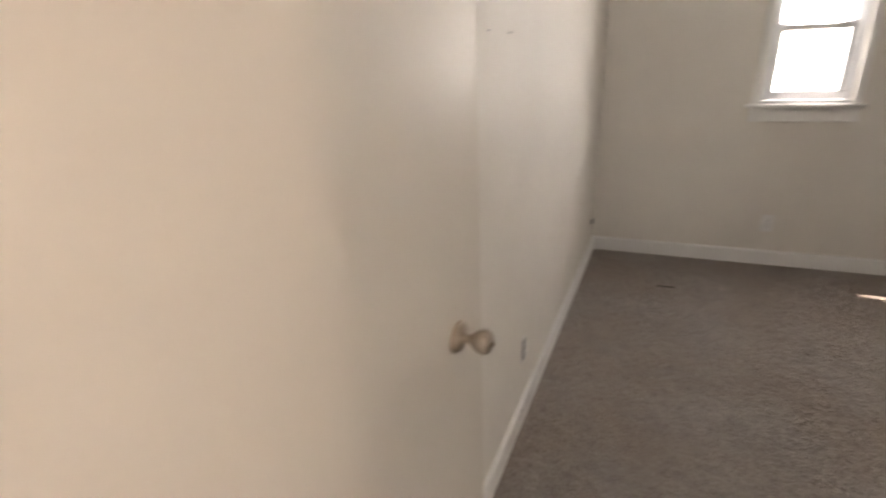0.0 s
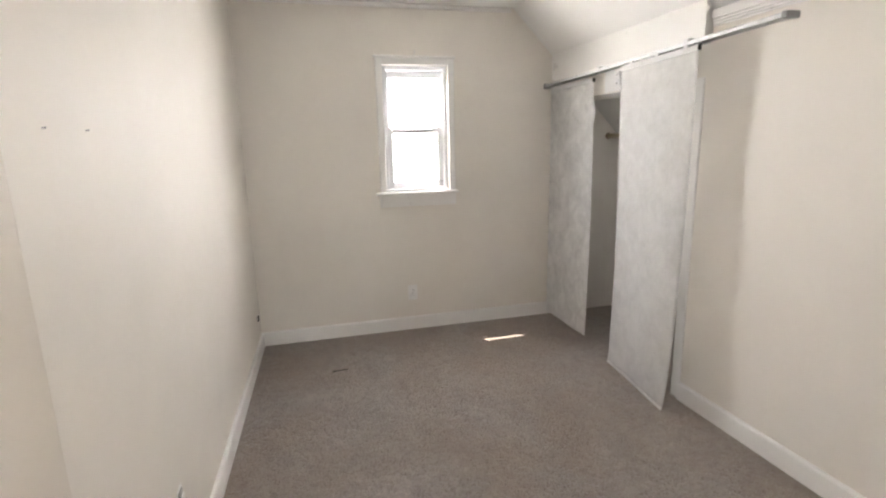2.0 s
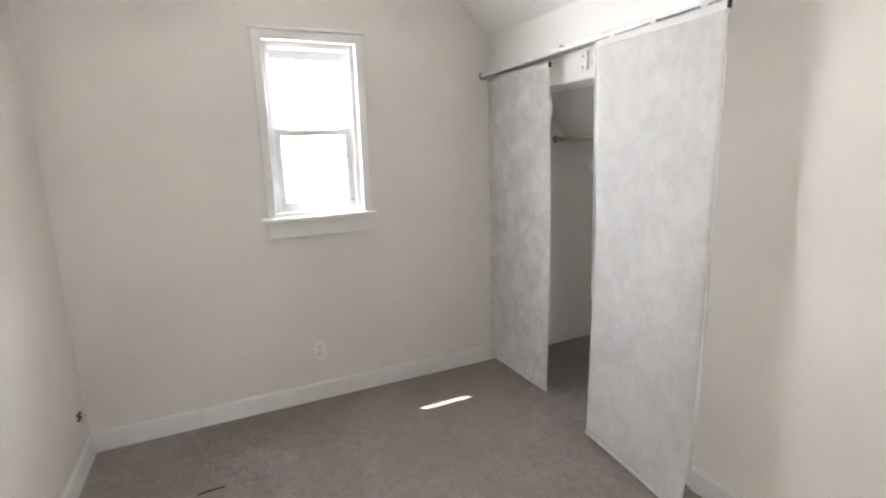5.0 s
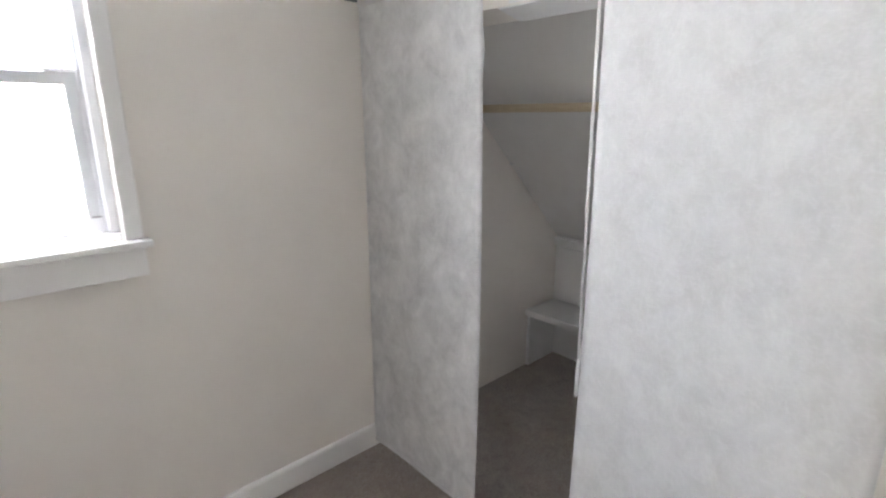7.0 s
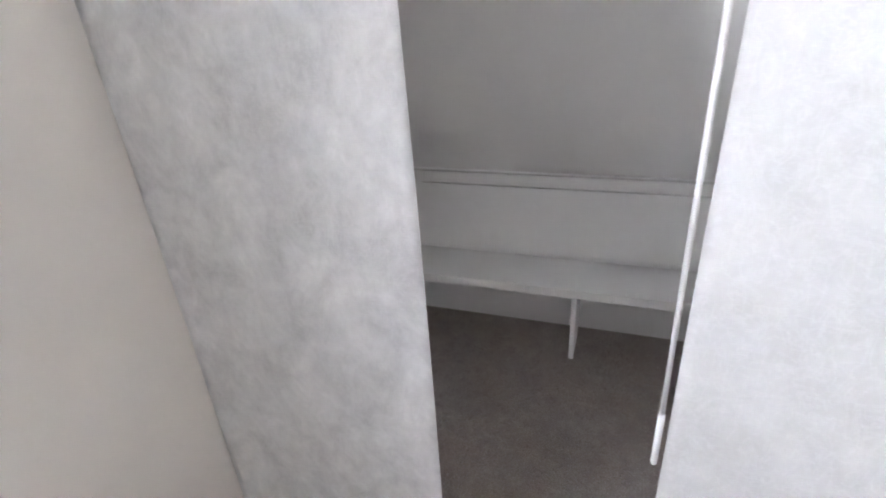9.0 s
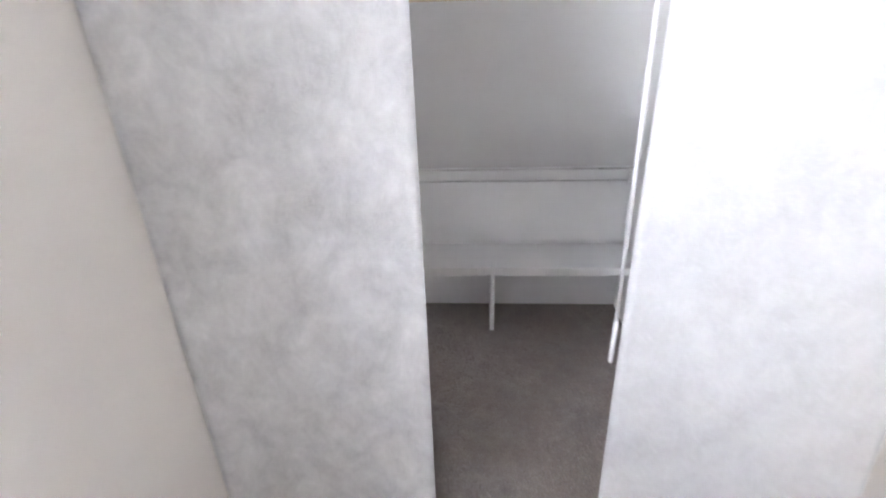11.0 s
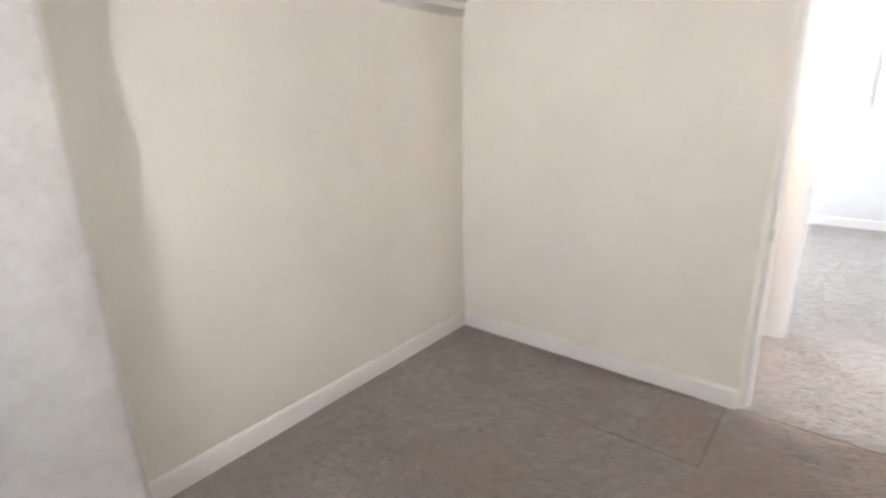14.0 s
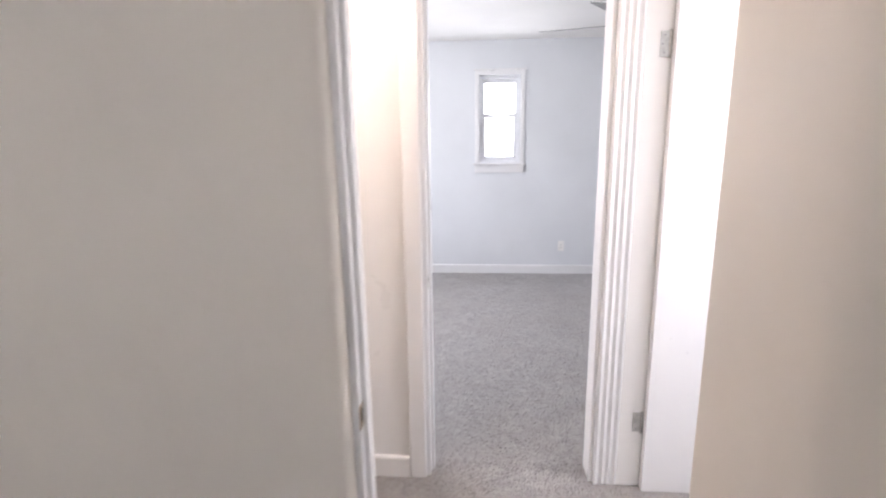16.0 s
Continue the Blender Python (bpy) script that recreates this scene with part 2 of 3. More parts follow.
def turned(profile, matrix, steps=24, bm=None):
    """A turned body: profile rows of (radius, height) about z, set by a matrix."""
    own = bmesh.new()
    rings = []
    for r, h in profile:
        rings.append([own.verts.new(matrix @ Vector((r * math.cos(2 * math.pi * k / steps), r * math.sin(2 * math.pi * k / steps), h))) for k in range(steps)])
    for a, b in zip(rings, rings[1:]):
        for k in range(steps):
            own.faces.new((a[k], a[(k + 1) % steps], b[(k + 1) % steps], b[k]))
    own.faces.new(rings[0][::-1])
    own.faces.new(rings[-1])
    return join(bm, own)


def rod_mesh(p, q, radius, steps=16, bm=None):
    d = Vector(q) - Vector(p)
    m = Matrix.Translation(p) @ d.to_track_quat("Z", "Y").to_matrix().to_4x4()
    return turned([(radius, 0), (radius, d.length)], m, steps, bm)


# ---- the bedroom's structure ----
W, BACK, CEIL, FOLD, PITCH = 2.24, -3.57, 2.29, 1.885, 0.985
JAMB_Y = -1.415
LEAN = 0.027  # the long plain wall drifts outwards towards the doorway


def roof_z(x):
    return CEIL - (x - FOLD) * PITCH


def left_x(y):
    return LEAN * y


def knee_x(y):
    """The knee wall, which drifts outwards past the closet opening."""
    return W + max(0.0, JAMB_Y - y) * 0.012


def jamb_lean(bm):
    """The latch side of the bedroom doorway leans a little out of plumb."""
    for v in bm.verts:
        if 0.6 < v.co.x < 0.75 and v.co.z < 2.1:
            v.co.x += 0.010 * max(0.0, v.co.z)
    return bm


def drift(bm):
    for v in bm.verts:
        v.co.x += knee_x(v.co.y) - W
    return bm


solid("floor", box(-2.3, 3.6, -8.3, 0.13, -0.20, -0.012), plain("subfloor_board", (0.30, 0.22, 0.14), 0.7), "plywood subfloor under the carpets", "floor", "structure")
WIN = (0.93, 1.39, 1.04, 1.90)
bm = pierced("y", 0.0, 0.13, (-0.3, FOLD), (-0.012, 2.45), [WIN])
prism([(FOLD, -0.012), (3.6, -0.012), (3.6, roof_z(3.6) + 0.13), (FOLD, 2.45)], "y", 0.0, 0.13, bm)
solid("wall_window", bm, WALL, "warm white painted gable wall with a window", "wall", "structure")
solid("wall_left", prism([(left_x(0), 0.0), (left_x(-2.70), -2.70), (-0.20, BACK), (-0.33, BACK), (-0.13, 0.0)], "z", -0.012, CEIL + 0.1), WALL, "long plain warm white painted wall", "wall", "structure")
bm = prism([(W, -0.012), (W + 0.10, -0.012), (W + 0.10, roof_z(W + 0.10) + 0.05), (W, roof_z(W) + 0.05)], "y", BACK, JAMB_Y - 0.02)
drift(bm)
prism([(W, 1.655), (W + 0.10, 1.635), (W + 0.10, roof_z(W + 0.10) + 0.05), (W, roof_z(W) + 0.05)], "y", JAMB_Y - 0.02, 0.0, bm)
solid("wall_right", bm, WALL, "warm white knee wall with a closet opening", "wall", "structure")
bm = prism([(-0.30, CEIL), (FOLD, CEIL), (3.6, roof_z(3.6)), (3.6, roof_z(3.6) + 0.14), (FOLD, CEIL + 0.14), (-0.30, CEIL + 0.14)], "y", BACK, 0.0)
solid("ceiling", bm, CEILING, "white painted ceiling folding down into a slope", "ceiling", "structure")
DX0, DX1, DZ = -0.200, 0.655, 2.04
bm = pierced("y", BACK - 0.12, BACK, (-0.3, FOLD), (-0.012, CEIL + 0.1), [(DX0, DX1, -0.012, DZ)])
edge = [e for e in bm.edges if all(abs(v.co.x - DX1) < 1e-4 and abs(v.co.y - BACK) < 1e-4 for v in e.verts) and min(v.co.z for v in e.verts) < DZ - 0.1]
bmesh.ops.bevel(bm, geom=edge, offset=0.022, segments=5, affect="EDGES", profile=0.5)
jamb_lean(bm)
prism([(FOLD, -0.012), (3.6, -0.012), (3.6, roof_z(3.6) + 0.13), (FOLD, CEIL + 0.1)], "y", BACK - 0.12, BACK, bm)
solid("wall_back", bm, WALL, "warm white painted wall beside the doorway", "wall", "structure")
solid("wall_closet_side", prism([(W + 0.10, -0.012), (3.48, -0.012), (3.48, roof_z(3.48) + 0.05), (W + 0.10, roof_z(W + 0.10) + 0.05)], "y", JAMB_Y - 0.08, -1.402), CLOSET, "white painted closet partition under the slope", "wall", "structure")
solid("wall_closet_back", box(3.48, 3.60, BACK, 0.0, -0.012, roof_z(3.48) + 0.05), CLOSET, "low white back wall of the closet", "wall", "structure")

# near-black strips added under the open seams, standing in for the gap's shade
solid("seam_shade_strip", box(0.66, W - 0.01, -3.075, -2.990, -0.0118, -0.0112), DARK, "dark strip added as the shade in the open carpet joint", "carpet seam", "structure")
solid("seam_shade_strip", box(0.665, 0.755, BACK + 0.003, -3.0755, -0.0118, -0.0112), DARK, "dark strip added as the shade in the open carpet joint", "carpet seam", "structure")
# carpets: the main sheet and a pieced corner with open seams
bm = bmesh.new()
prism([(left_x(0) + 0.002, -0.002), (3.478, -0.002), (3.478, -1.400), (W + 0.102, -1.400), (W - 0.002, JAMB_Y - 0.022), (knee_x(-3.026) - 0.002, -3.026), (0.710, -3.032), (0.709, BACK + 0.0), (-0.198, BACK + 0.0), (left_x(-2.72) + 0.002, -2.72)], "z", -0.012, 0.0, bm)
solid("carpet_main", bm, CARPET, "worn grey-brown cut pile bedroom carpet", "carpet", "structure")
solid("carpet_corner", prism([(0.715, -3.042), (knee_x(-3.036) - 0.002, -3.036), (knee_x(BACK) - 0.002, BACK + 0.002), (0.715, BACK + 0.002)], "z", -0.012, -0.001), CARPET, "pieced grey-brown carpet corner with visible seams", "carpet", "structure")
solid("carpet_hall", prism([(1.88, BACK - 0.004), (1.88, -4.56), (0.607, -4.56), (0.607, -4.66), (2.2, -4.66), (2.2, -8.15), (-2.2, -8.15), (-2.2, -4.66), (-0.117, -4.66), (-0.117, -4.54), (-0.2165, -4.54), (-0.2165, BACK - 0.004)], "z", -0.012, 0.001), CARPET2, "pale grey cut pile carpet of hall and far room", "carpet", "structure")


def skirting(name, p, q, side, label, material=TRIM, height=0.098, depth=0.016):
    """A board along the floor from p to q; side: +1 or -1, the side it stands proud on."""
    d = Vector((q[0] - p[0], q[1] - p[1], 0))
    n = Vector((-d.y, d.x, 0)).normalized() * side
    own = bmesh.new()
    prof = [(0.0, 0.0), (depth, 0.0), (depth, height - 0.012), (depth - 0.003, height - 0.004), (depth - 0.008, height), (0.0, height)]
    ends = []
    for at in (p, q):
        ends.append([own.verts.new(Vector((at[0], at[1], 0)) + n * a + Vector((0, 0, b))) for a, b in prof])
    own.faces.new(ends[0])
    own.faces.new(ends[1][::-1])
    for i in range(len(prof)):
        j = (i + 1) % len(prof)
        own.faces.new((ends[0][i], ends[1][i], ends[1][j], ends[0][j]))
    return solid(name, own, material, label, "baseboard", "structure")


skirting("baseboard", (left_x(0), -0.001), (W, -0.001), -1, "white painted baseboard under the window")
skirting("baseboard", (left_x(-0.02), -0.02), (left_x(-2.70), -2.70), 1, "white painted baseboard on the long wall")
skirting("baseboard", (W, JAMB_Y - 0.062), (knee_x(BACK), BACK + 0.02), -1, "white painted baseboard on the knee wall")
skirting("baseboard", (DX1 + 0.015, BACK), (knee_x(BACK) - 0.02, BACK), 1, "white painted baseboard beside the doorway")

# mouldings and the boxed closet header
bm = bmesh.new()
for z0, z1, d in ((1.868, 1.877, 0.007), (1.8785, 1.888, 0.012), (1.8895, 1.899, 0.017), (1.9005, 1.938, 0.022)):
    box(W - d, W + 0.004, BACK + 0.001, -1.505, z0, z1, 0.004, bm)
solid("trim", drift(bm), TRIM, "stepped white moulding where slope meets knee wall", "moulding", "structure")
solid("trim", box(0.02, FOLD - 0.02, -0.014, -0.001, CEIL - 0.030, CEIL - 0.002, 0.004), TRIM, "thin white moulding at the ceiling edge", "moulding", "structure")
bm = prism([(W - 0.045, 1.80), (W - 0.001, 1.80), (W - 0.001, roof_z(W) + 0.01), (W - 0.045, roof_z(W - 0.045) + 0.01)], "y", -1.50, -0.001)
header = solid("closet_header", bm, TRIM, "boxed white header board above the closet track", "trim", "structure")
part("paint_patch", box(W - 0.004, W - 0.0005, -0.93, -0.64, 1.659, 1.785), PRIMER, header, "brighter fresh white paint patch")
part("paint_patch", prism([(W + 0.001, 1.651), (W + 0.098, 1.631), (W + 0.098, 1.6335), (W + 0.001, 1.6535)], "y", -0.93, -0.60), PRIMER, header, "brighter fresh white paint patch")
solid("trim", box(W - 0.006, W + 0.104, JAMB_Y - 0.062, JAMB_Y, 0.0, 1.655, 0.003), TRIM, "white jamb board of the closet opening", "trim", "structure")


flap = bmesh.new()
rows = []
for k in range(7):
    u = k / 6
    bow = 0.016 * math.sin(math.pi * u * 0.7)
    rows.append([flap.verts.new((W - 0.047 - bow, -1.500 - 0.040 * u, 1.975 - 0.062 * v * (1 - 0.85 * u) - 0.030 * u)) for v in (0.0, 0.5, 1.0)])
for a, b in zip(rows, rows[1:]):
    for i in (0, 1):
        flap.faces.new((a[i], b[i], b[i + 1], a[i + 1]))
bmesh.ops.solidify(flap, geom=flap.faces[:], thickness=0.0012)
part("peeling_flap", flap, TRIM, header, "curled flap of peeling lining paper", True)


# ---- windows ----
def window(name, matrix, x0, x1, z0, z1, rail, label, kit):
    """Double hung window in the wall's outer half; local y points out of doors."""
    win = thing(name, label, "window", "", "structure")
    win.matrix_world = matrix
    cas = 0.045
    part("casing", box(x0 - cas, x0, -0.018, -0.001, z0, z1 + cas, 0.003), kit, win)
    part("casing", box(x1, x1 + cas, -0.018, -0.001, z0, z1 + cas, 0.003), kit, win)
    part("casing", box(x0 + 0.0005, x1 - 0.0005, -0.018, -0.001, z1, z1 + cas, 0.003), kit, win)
    part("casing_cap", box(x0 - cas - 0.012, x1 + cas + 0.012, -0.028, -0.001, z1 + cas + 0.001, z1 + cas + 0.016, 0.004), kit, win)
    part("window_sill", box(x0 - 0.075, x1 + 0.062, -0.048, -0.0005, z0 - 0.022, z0 - 0.001, 0.005), kit, win)
    part("window_sill", box(x0 + 0.002, x1 - 0.002, 0.0005, 0.128, z0 + 0.0005, z0 + 0.018), VINYL, win)
    part("apron", box(x0 - 0.05, x1 + 0.045, -0.024, -0.001, z0 - 0.105, z0 - 0.0235, 0.002), kit, win)
    bm = box(x0 + 0.001, x0 + 0.026, 0.02, 0.125, z0 + 0.019, z1 - 0.001, 0.002)
    box(x1 - 0.026, x1 - 0.001, 0.02, 0.125, z0 + 0.019, z1 - 0.001, 0.002, bm)
    box(x0 + 0.027, x1 - 0.027, 0.02, 0.125, z1 - 0.028, z1 - 0.001, 0.002, bm)
    box(x0 + 0.0262, x0 + 0.036, 0.040, 0.046, z0 + 0.019, z1 - 0.029, 0.0, bm)
    box(x1 - 0.036, x1 - 0.0262, 0.040, 0.046, z0 + 0.019, z1 - 0.029, 0.0, bm)
    part("window_frame", bm, VINYL, win)

    def sash(what, y0, y1, a, b, side, low, high):
        bm = box(x0 + 0.027, x0 + 0.027 + side, y0, y1, a, b, 0.003)
        box(x1 - 0.027 - side, x1 - 0.027, y0, y1, a, b, 0.003, bm)
        box(x0 + 0.0275 + side, x1 - 0.0275 - side, y0, y1, a, a + low, 0.003, bm)
        box(x0 + 0.0275 + side, x1 - 0.0275 - side, y0, y1, b - high, b, 0.003, bm)
        s = part(what, bm, VINYL, win)
        p = part("pane", box(x0 + 0.028 + side, x1 - 0.028 - side, (y0 + y1) / 2 - 0.002, (y0 + y1) / 2 + 0.002, a + low + 0.0005, b - high - 0.0005), GLASS, s, "clear window glass")
        p.visible_shadow = False
        return s

    low_sash = sash("lower_sash", 0.048, 0.074, z0 + 0.020, rail + 0.016, 0.040, 0.048, 0.032)
    for a, b in ((x0 + 0.031, x0 + 0.105), (x1 - 0.105, x1 - 0.031)):
        part("tilt_latch", box(a, b, 0.050, 0.072, rail + 0.0165, rail + 0.026, 0.003), VINYL, low_sash)
    part("vent_latch", box(x1 - 0.058, x1 - 0.030, 0.0455, 0.0475, z0 + 0.060, z0 + 0.066, 0.0008), GREY_PLASTIC, low_sash, "small grey latch tab")
    sash("upper_sash", 0.078, 0.104, rail - 0.014, z1 - 0.030, 0.026, 0.030, 0.046)
    return win


window("window_1", Matrix.Identity(4), WIN[0], WIN[1], WIN[2], WIN[3], 1.462, "white double hung window with a painted casing and sill", TRIM)
part_hook = thing("curtain_hook", "tiny white curtain hook above the window casing", "hook", at=(1.155, -0.030, 1.962))
part("hook", rod_mesh((0, 0, 0), (0, -0.004, 0.03), 0.003, 8), WHITE_PLASTIC, part_hook)

# unseen gable roof, overhang sized to trim the sun patch, and the ground out of doors
bm = prism([(-0.6, 2.50), (FOLD, 2.50), (3.9, 2.50 - (3.9 - FOLD) * PITCH), (3.9, 2.62 - (3.9 - FOLD) * PITCH), (FOLD, 2.62), (-0.6, 2.62)], "y", -3.7, 0.306)
solid("roof", bm, SIDING, "unseen roof slab, its gable overhang set to trim the sun", "roof", "structure")
bm = bmesh.new()
bmesh.ops.create_grid(bm, x_segments=40, y_segments=40, size=400)
for v in bm.verts:
    v.co.z = -3.2
solid("ground", bm, GRASS, "green lawn far below the window", "ground", "structure")


# ---- hall, side room and far room ----
HY = -4.54
solid("wall_hall_far", pierced("y", HY - 0.12, HY, (-2.3, 2.3), (-0.012, 2.66), [(-0.118, 0.607, -0.012, 2.03)]), TRIM_COOL, "white painted hall wall with a doorway", "wall", "structure")
solid("wall_hall_side", pierced("x", -0.348, -0.218, (HY, BACK - 0.12), (-0.012, 2.40), [(-4.528, BACK - 0.12, -0.012, 2.05)]), TRIM, "cream hall wall with a side doorway", "wall", "structure")
solid("wall_hall_end", box(1.90, 2.0, HY, BACK - 0.12, -0.012, 2.40), WALL, "plain wall closing the hall", "wall", "structure")
solid("ceiling_hall", box(-1.7, 2.0, HY, BACK - 0.12, 2.29, 2.40), CEILING, "white hall ceiling", "ceiling", "structure")
# unseen wall; its opening is only assumed, for the side room lamp
solid("wall_side_room", pierced("x", -1.75, -1.62, (HY, BACK - 0.12), (-0.012, 2.40), [(-4.23, -3.73, 1.05, 1.95)]), WALL2, "plain side room wall with an added unseen opening for light", "wall", "structure")
solid("carpet_side_room", box(-1.62, -0.217, HY + 0.001, BACK - 0.122, -0.012, 0.001), CARPET2, "pale grey carpet of the side room", "carpet", "structure")
solid("wall_side_room_end", box(-1.75, -0.33, BACK - 0.12, BACK, -0.012, 2.40), WALL2, "plain end wall of the side room", "wall", "structure")
FAR = -8.157
solid("wall_far_room", pierced("y", FAR - 0.13, FAR, (-2.3, 2.3), (-0.012, 2.66), [(-0.045, 0.395, 1.25, 2.17)]), WALL2, "cool white wall of the far room", "wall", "structure")
solid("wall_far_room_west", box(-2.33, -2.2, FAR, HY - 0.12, -0.012, 2.66), WALL2, "cool white wall of the far room", "wall", "structure")
# the opening is made up, out of view, to let the added lamp in
solid("wall_far_room_east", pierced("x", 2.2, 2.33, (FAR, HY - 0.12), (-0.012, 2.66), [(-7.05, -5.75, 0.9, 2.1)]), WALL2, "cool white wall with an added unseen opening for light", "wall", "structure")
solid("ceiling_far_room", box(-2.2, 2.2, FAR, HY - 0.12, 2.52, 2.66), CEILING, "white ceiling of the far room", "ceiling", "structure")
skirting("baseboard", (-2.2, FAR), (2.2, FAR), 1, "white painted baseboard of the far room", TRIM_COOL, 0.10)
skirting("baseboard", (0.684, HY), (1.90, HY), 1, "white painted baseboard in the hall", TRIM_COOL, 0.10)
window("window_2", Matrix.Translation((0.35, FAR, 0)) @ Matrix.Rotation(math.pi, 4, "Z"), -0.045, 0.395, 1.25, 2.17, 1.75, "white double hung window in the far room", TRIM_COOL)


def fluted(name, matrix, width, height, label):
    """A flat casing board with three rounded flutes; local x across, y out of the wall, z up."""
    prof = [(0, 0), (0, 0.012), (0.004, 0.016)]
    bands = 3
    step = (width - 0.02) / bands
    for k in range(bands):
        a = 0.010 + k * step
        prof += [(a, 0.018), (a + step * 0.25, 0.0135), (a + step * 0.5, 0.011), (a + step * 0.75, 0.0135)]
    prof += [(width - 0.010, 0.018), (width - 0.004, 0.016), (width, 0.012), (width, 0)]
    bm = prism(prof, "z", 0.0, height)
    ob = solid(name, bm, TRIM_COOL, label, "door casing", "structure")
    ob.matrix_world = matrix
    return ob


fluted("trim", Matrix.Translation((-0.2165, HY + 0.0005, 0.002)), 0.098, 2.10, "white fluted door casing in the hall")
bm = box(-0.2175, -0.202, -4.520, -3.695, 2.056, 2.15, 0.004)
solid("trim", bm, TRIM_COOL, "white head casing of the side doorway", "door casing", "structure")
solid("trim", box(0.609, 0.680, HY + 0.0005, HY + 0.016, 0.0, 2.10, 0.004), TRIM_COOL, "white flat door casing in the hall", "door casing", "structure")
solid("trim", box(-0.118, 0.607, HY + 0.0005, HY + 0.014, 2.034, 2.10, 0.004), TRIM, "cream head casing of the far doorway", "door casing", "structure")
# linings and stops of the far doorway
bm = box(0.590, 0.6068, HY - 0.119, HY - 0.001, 0.002, 2.029, 0.002)
box(0.578, 0.5898, HY - 0.085, HY - 0.045, 0.002, 2.012, 0.002, bm)
solid("trim", bm, TRIM_COOL, "white jamb lining with a door stop", "door jamb", "structure")
bm = box(-0.1175, -0.102, HY - 0.119, HY - 0.002, 0.002, 2.029, 0.002)
solid("trim", bm, TRIM_COOL, "white jamb lining of the far doorway", "door jamb", "structure")
solid("trim", box(-0.101, 0.589, HY - 0.119, HY - 0.001, 2.013, 2.0295, 0.002), TRIM_COOL, "white head lining of the far doorway", "door jamb", "structure")
plate = thing("strike_plate", "small nickel strike plate let into the jamb", "strike plate", "strike plates", at=(0.5895, HY - 0.022, 0.90))
part("plate", box(-0.0015, 0.0, -0.014, 0.014, -0.03, 0.03, 0.0005), NICKEL, plate)
# no hole is cut: a near-black plate gives its inner shade
part("latch_hole_shade", box(-0.0022, -0.0016, -0.006, 0.006, -0.012, 0.012), DARK, plate)
# bedroom doorway lining: jamb and stop on the latch side, jamb on the hinge side
bm = box(DX1 - 0.018, DX1 - 0.0005, BACK - 0.124, BACK - 0.016, 0.002, DZ - 0.02, 0.002)
box(DX1 - 0.030, DX1 - 0.0182, BACK - 0.085, BACK - 0.045, 0.002, DZ - 0.03, 0.002, bm)
solid("trim", jamb_lean(bm), TRIM_COOL, "white jamb lining of the bedroom doorway", "door jamb", "structure")
solid("trim", box(DX0 + 0.0005, DX0 + 0.018, BACK - 0.124, BACK - 0.003, 0.002, DZ - 0.02, 0.002), TRIM_COOL, "white hinge jamb of the bedroom doorway", "door jamb", "structure")
solid("trim", box(DX0 + 0.0185, DX1 - 0.0185, BACK - 0.124, BACK - 0.002, DZ - 0.019, DZ - 0.001, 0.002), TRIM_COOL, "white head lining of the bedroom doorway", "door jamb", "structure")
solid("trim", jamb_lean(box(DX1 + 0.0005, DX1 + 0.066, BACK - 0.137, BACK - 0.1205, 0.002, DZ + 0.05, 0.004)), TRIM_COOL, "white casing on the hall side of the doorway", "door casing", "structure")
catch = thing("strike_plate", "worn brass strike plate with a dent in the jamb", "strike plate", "strike plates", at=(DX1 - 0.0085, BACK - 0.036, 0.845))
part("plate", box(-0.0015, 0.0, -0.016, 0.020, -0.03, 0.03, 0.0005), BRONZE, catch)
# near-black plate on the face, in place of a shaded hole
part("latch_hole_shade", box(-0.0022, -0.0016, -0.008, 0.008, -0.014, 0.014), DARK, catch)


# ---- doors ----
def hinge(parent, z, matrix):
    """A butt hinge: local x runs along the jamb leaf, z up, the barrel at the origin."""
    pin = part("hinge", turned([(0.0055, -0.045), (0.0055, 0.045)], matrix @ Matrix.Translation((0, 0, z)), 12), NICKEL, parent, "nickel butt hinge", True)
    bm = box(0.004, 0.036, -0.0022, 0.0, z - 0.044, z + 0.044, 0.0006)
    bm.transform(matrix)
    part("hinge_leaf", bm, NICKEL, pin)
    for dz in (-0.030, 0.0, 0.030):
        s = turned([(0.0035, 0), (0.0026, 0.0012)], matrix @ Matrix.Translation((0.020 + 0.007 * (dz == 0), 0.0, z + dz)) @ Matrix.Rotation(-math.pi / 2, 4, "X"), 10)
        part("screw", s, GREY_PLASTIC, pin)
    for dz in (-0.047, 0.0455):
        part("pin_tip", turned([(0.0045, dz - 0.002), (0.0055, dz), (0.003, dz + 0.004)], matrix @ Matrix.Translation((0, 0, z)), 10), NICKEL, pin)
    return pin


door = thing("door_1", "cream flush door standing open against the long wall", "door", "", "structure", at=(-0.122, BACK + 0.004, 0.012))
door.rotation_euler = (0, 0, math.atan2(0.825, 0.084))
DW = 0.87
part("leaf", box(0.0, DW, -0.032, 0.0, 0.0, 2.0, 0.002), DOOR, door)
KX, KZ = DW - 0.122, 0.814
face = Matrix.Translation((KX, -0.032, KZ)) @ Matrix.Rotation(math.pi / 2, 4, "X")
rose = part("door_knob", turned([(0.012, 0), (0.031, 0.0005), (0.033, 0.004), (0.030, 0.009), (0.018, 0.013), (0.0105, 0.016), (0.0095, 0.026), (0.012, 0.032), (0.019, 0.040), (0.0245, 0.052), (0.0255, 0.062), (0.022, 0.071), (0.014, 0.0755), (0.006, 0.0765)], face, 32), KNOB, door, "worn nickel and brass door knob", True)
part("rose_plate", turned([(0.034, 0), (0.035, 0.002), (0.033, 0.0035)], face @ Matrix.Translation((0, 0, 0.0002)), 32), BRONZE, rose, "worn brass rose plate", True)
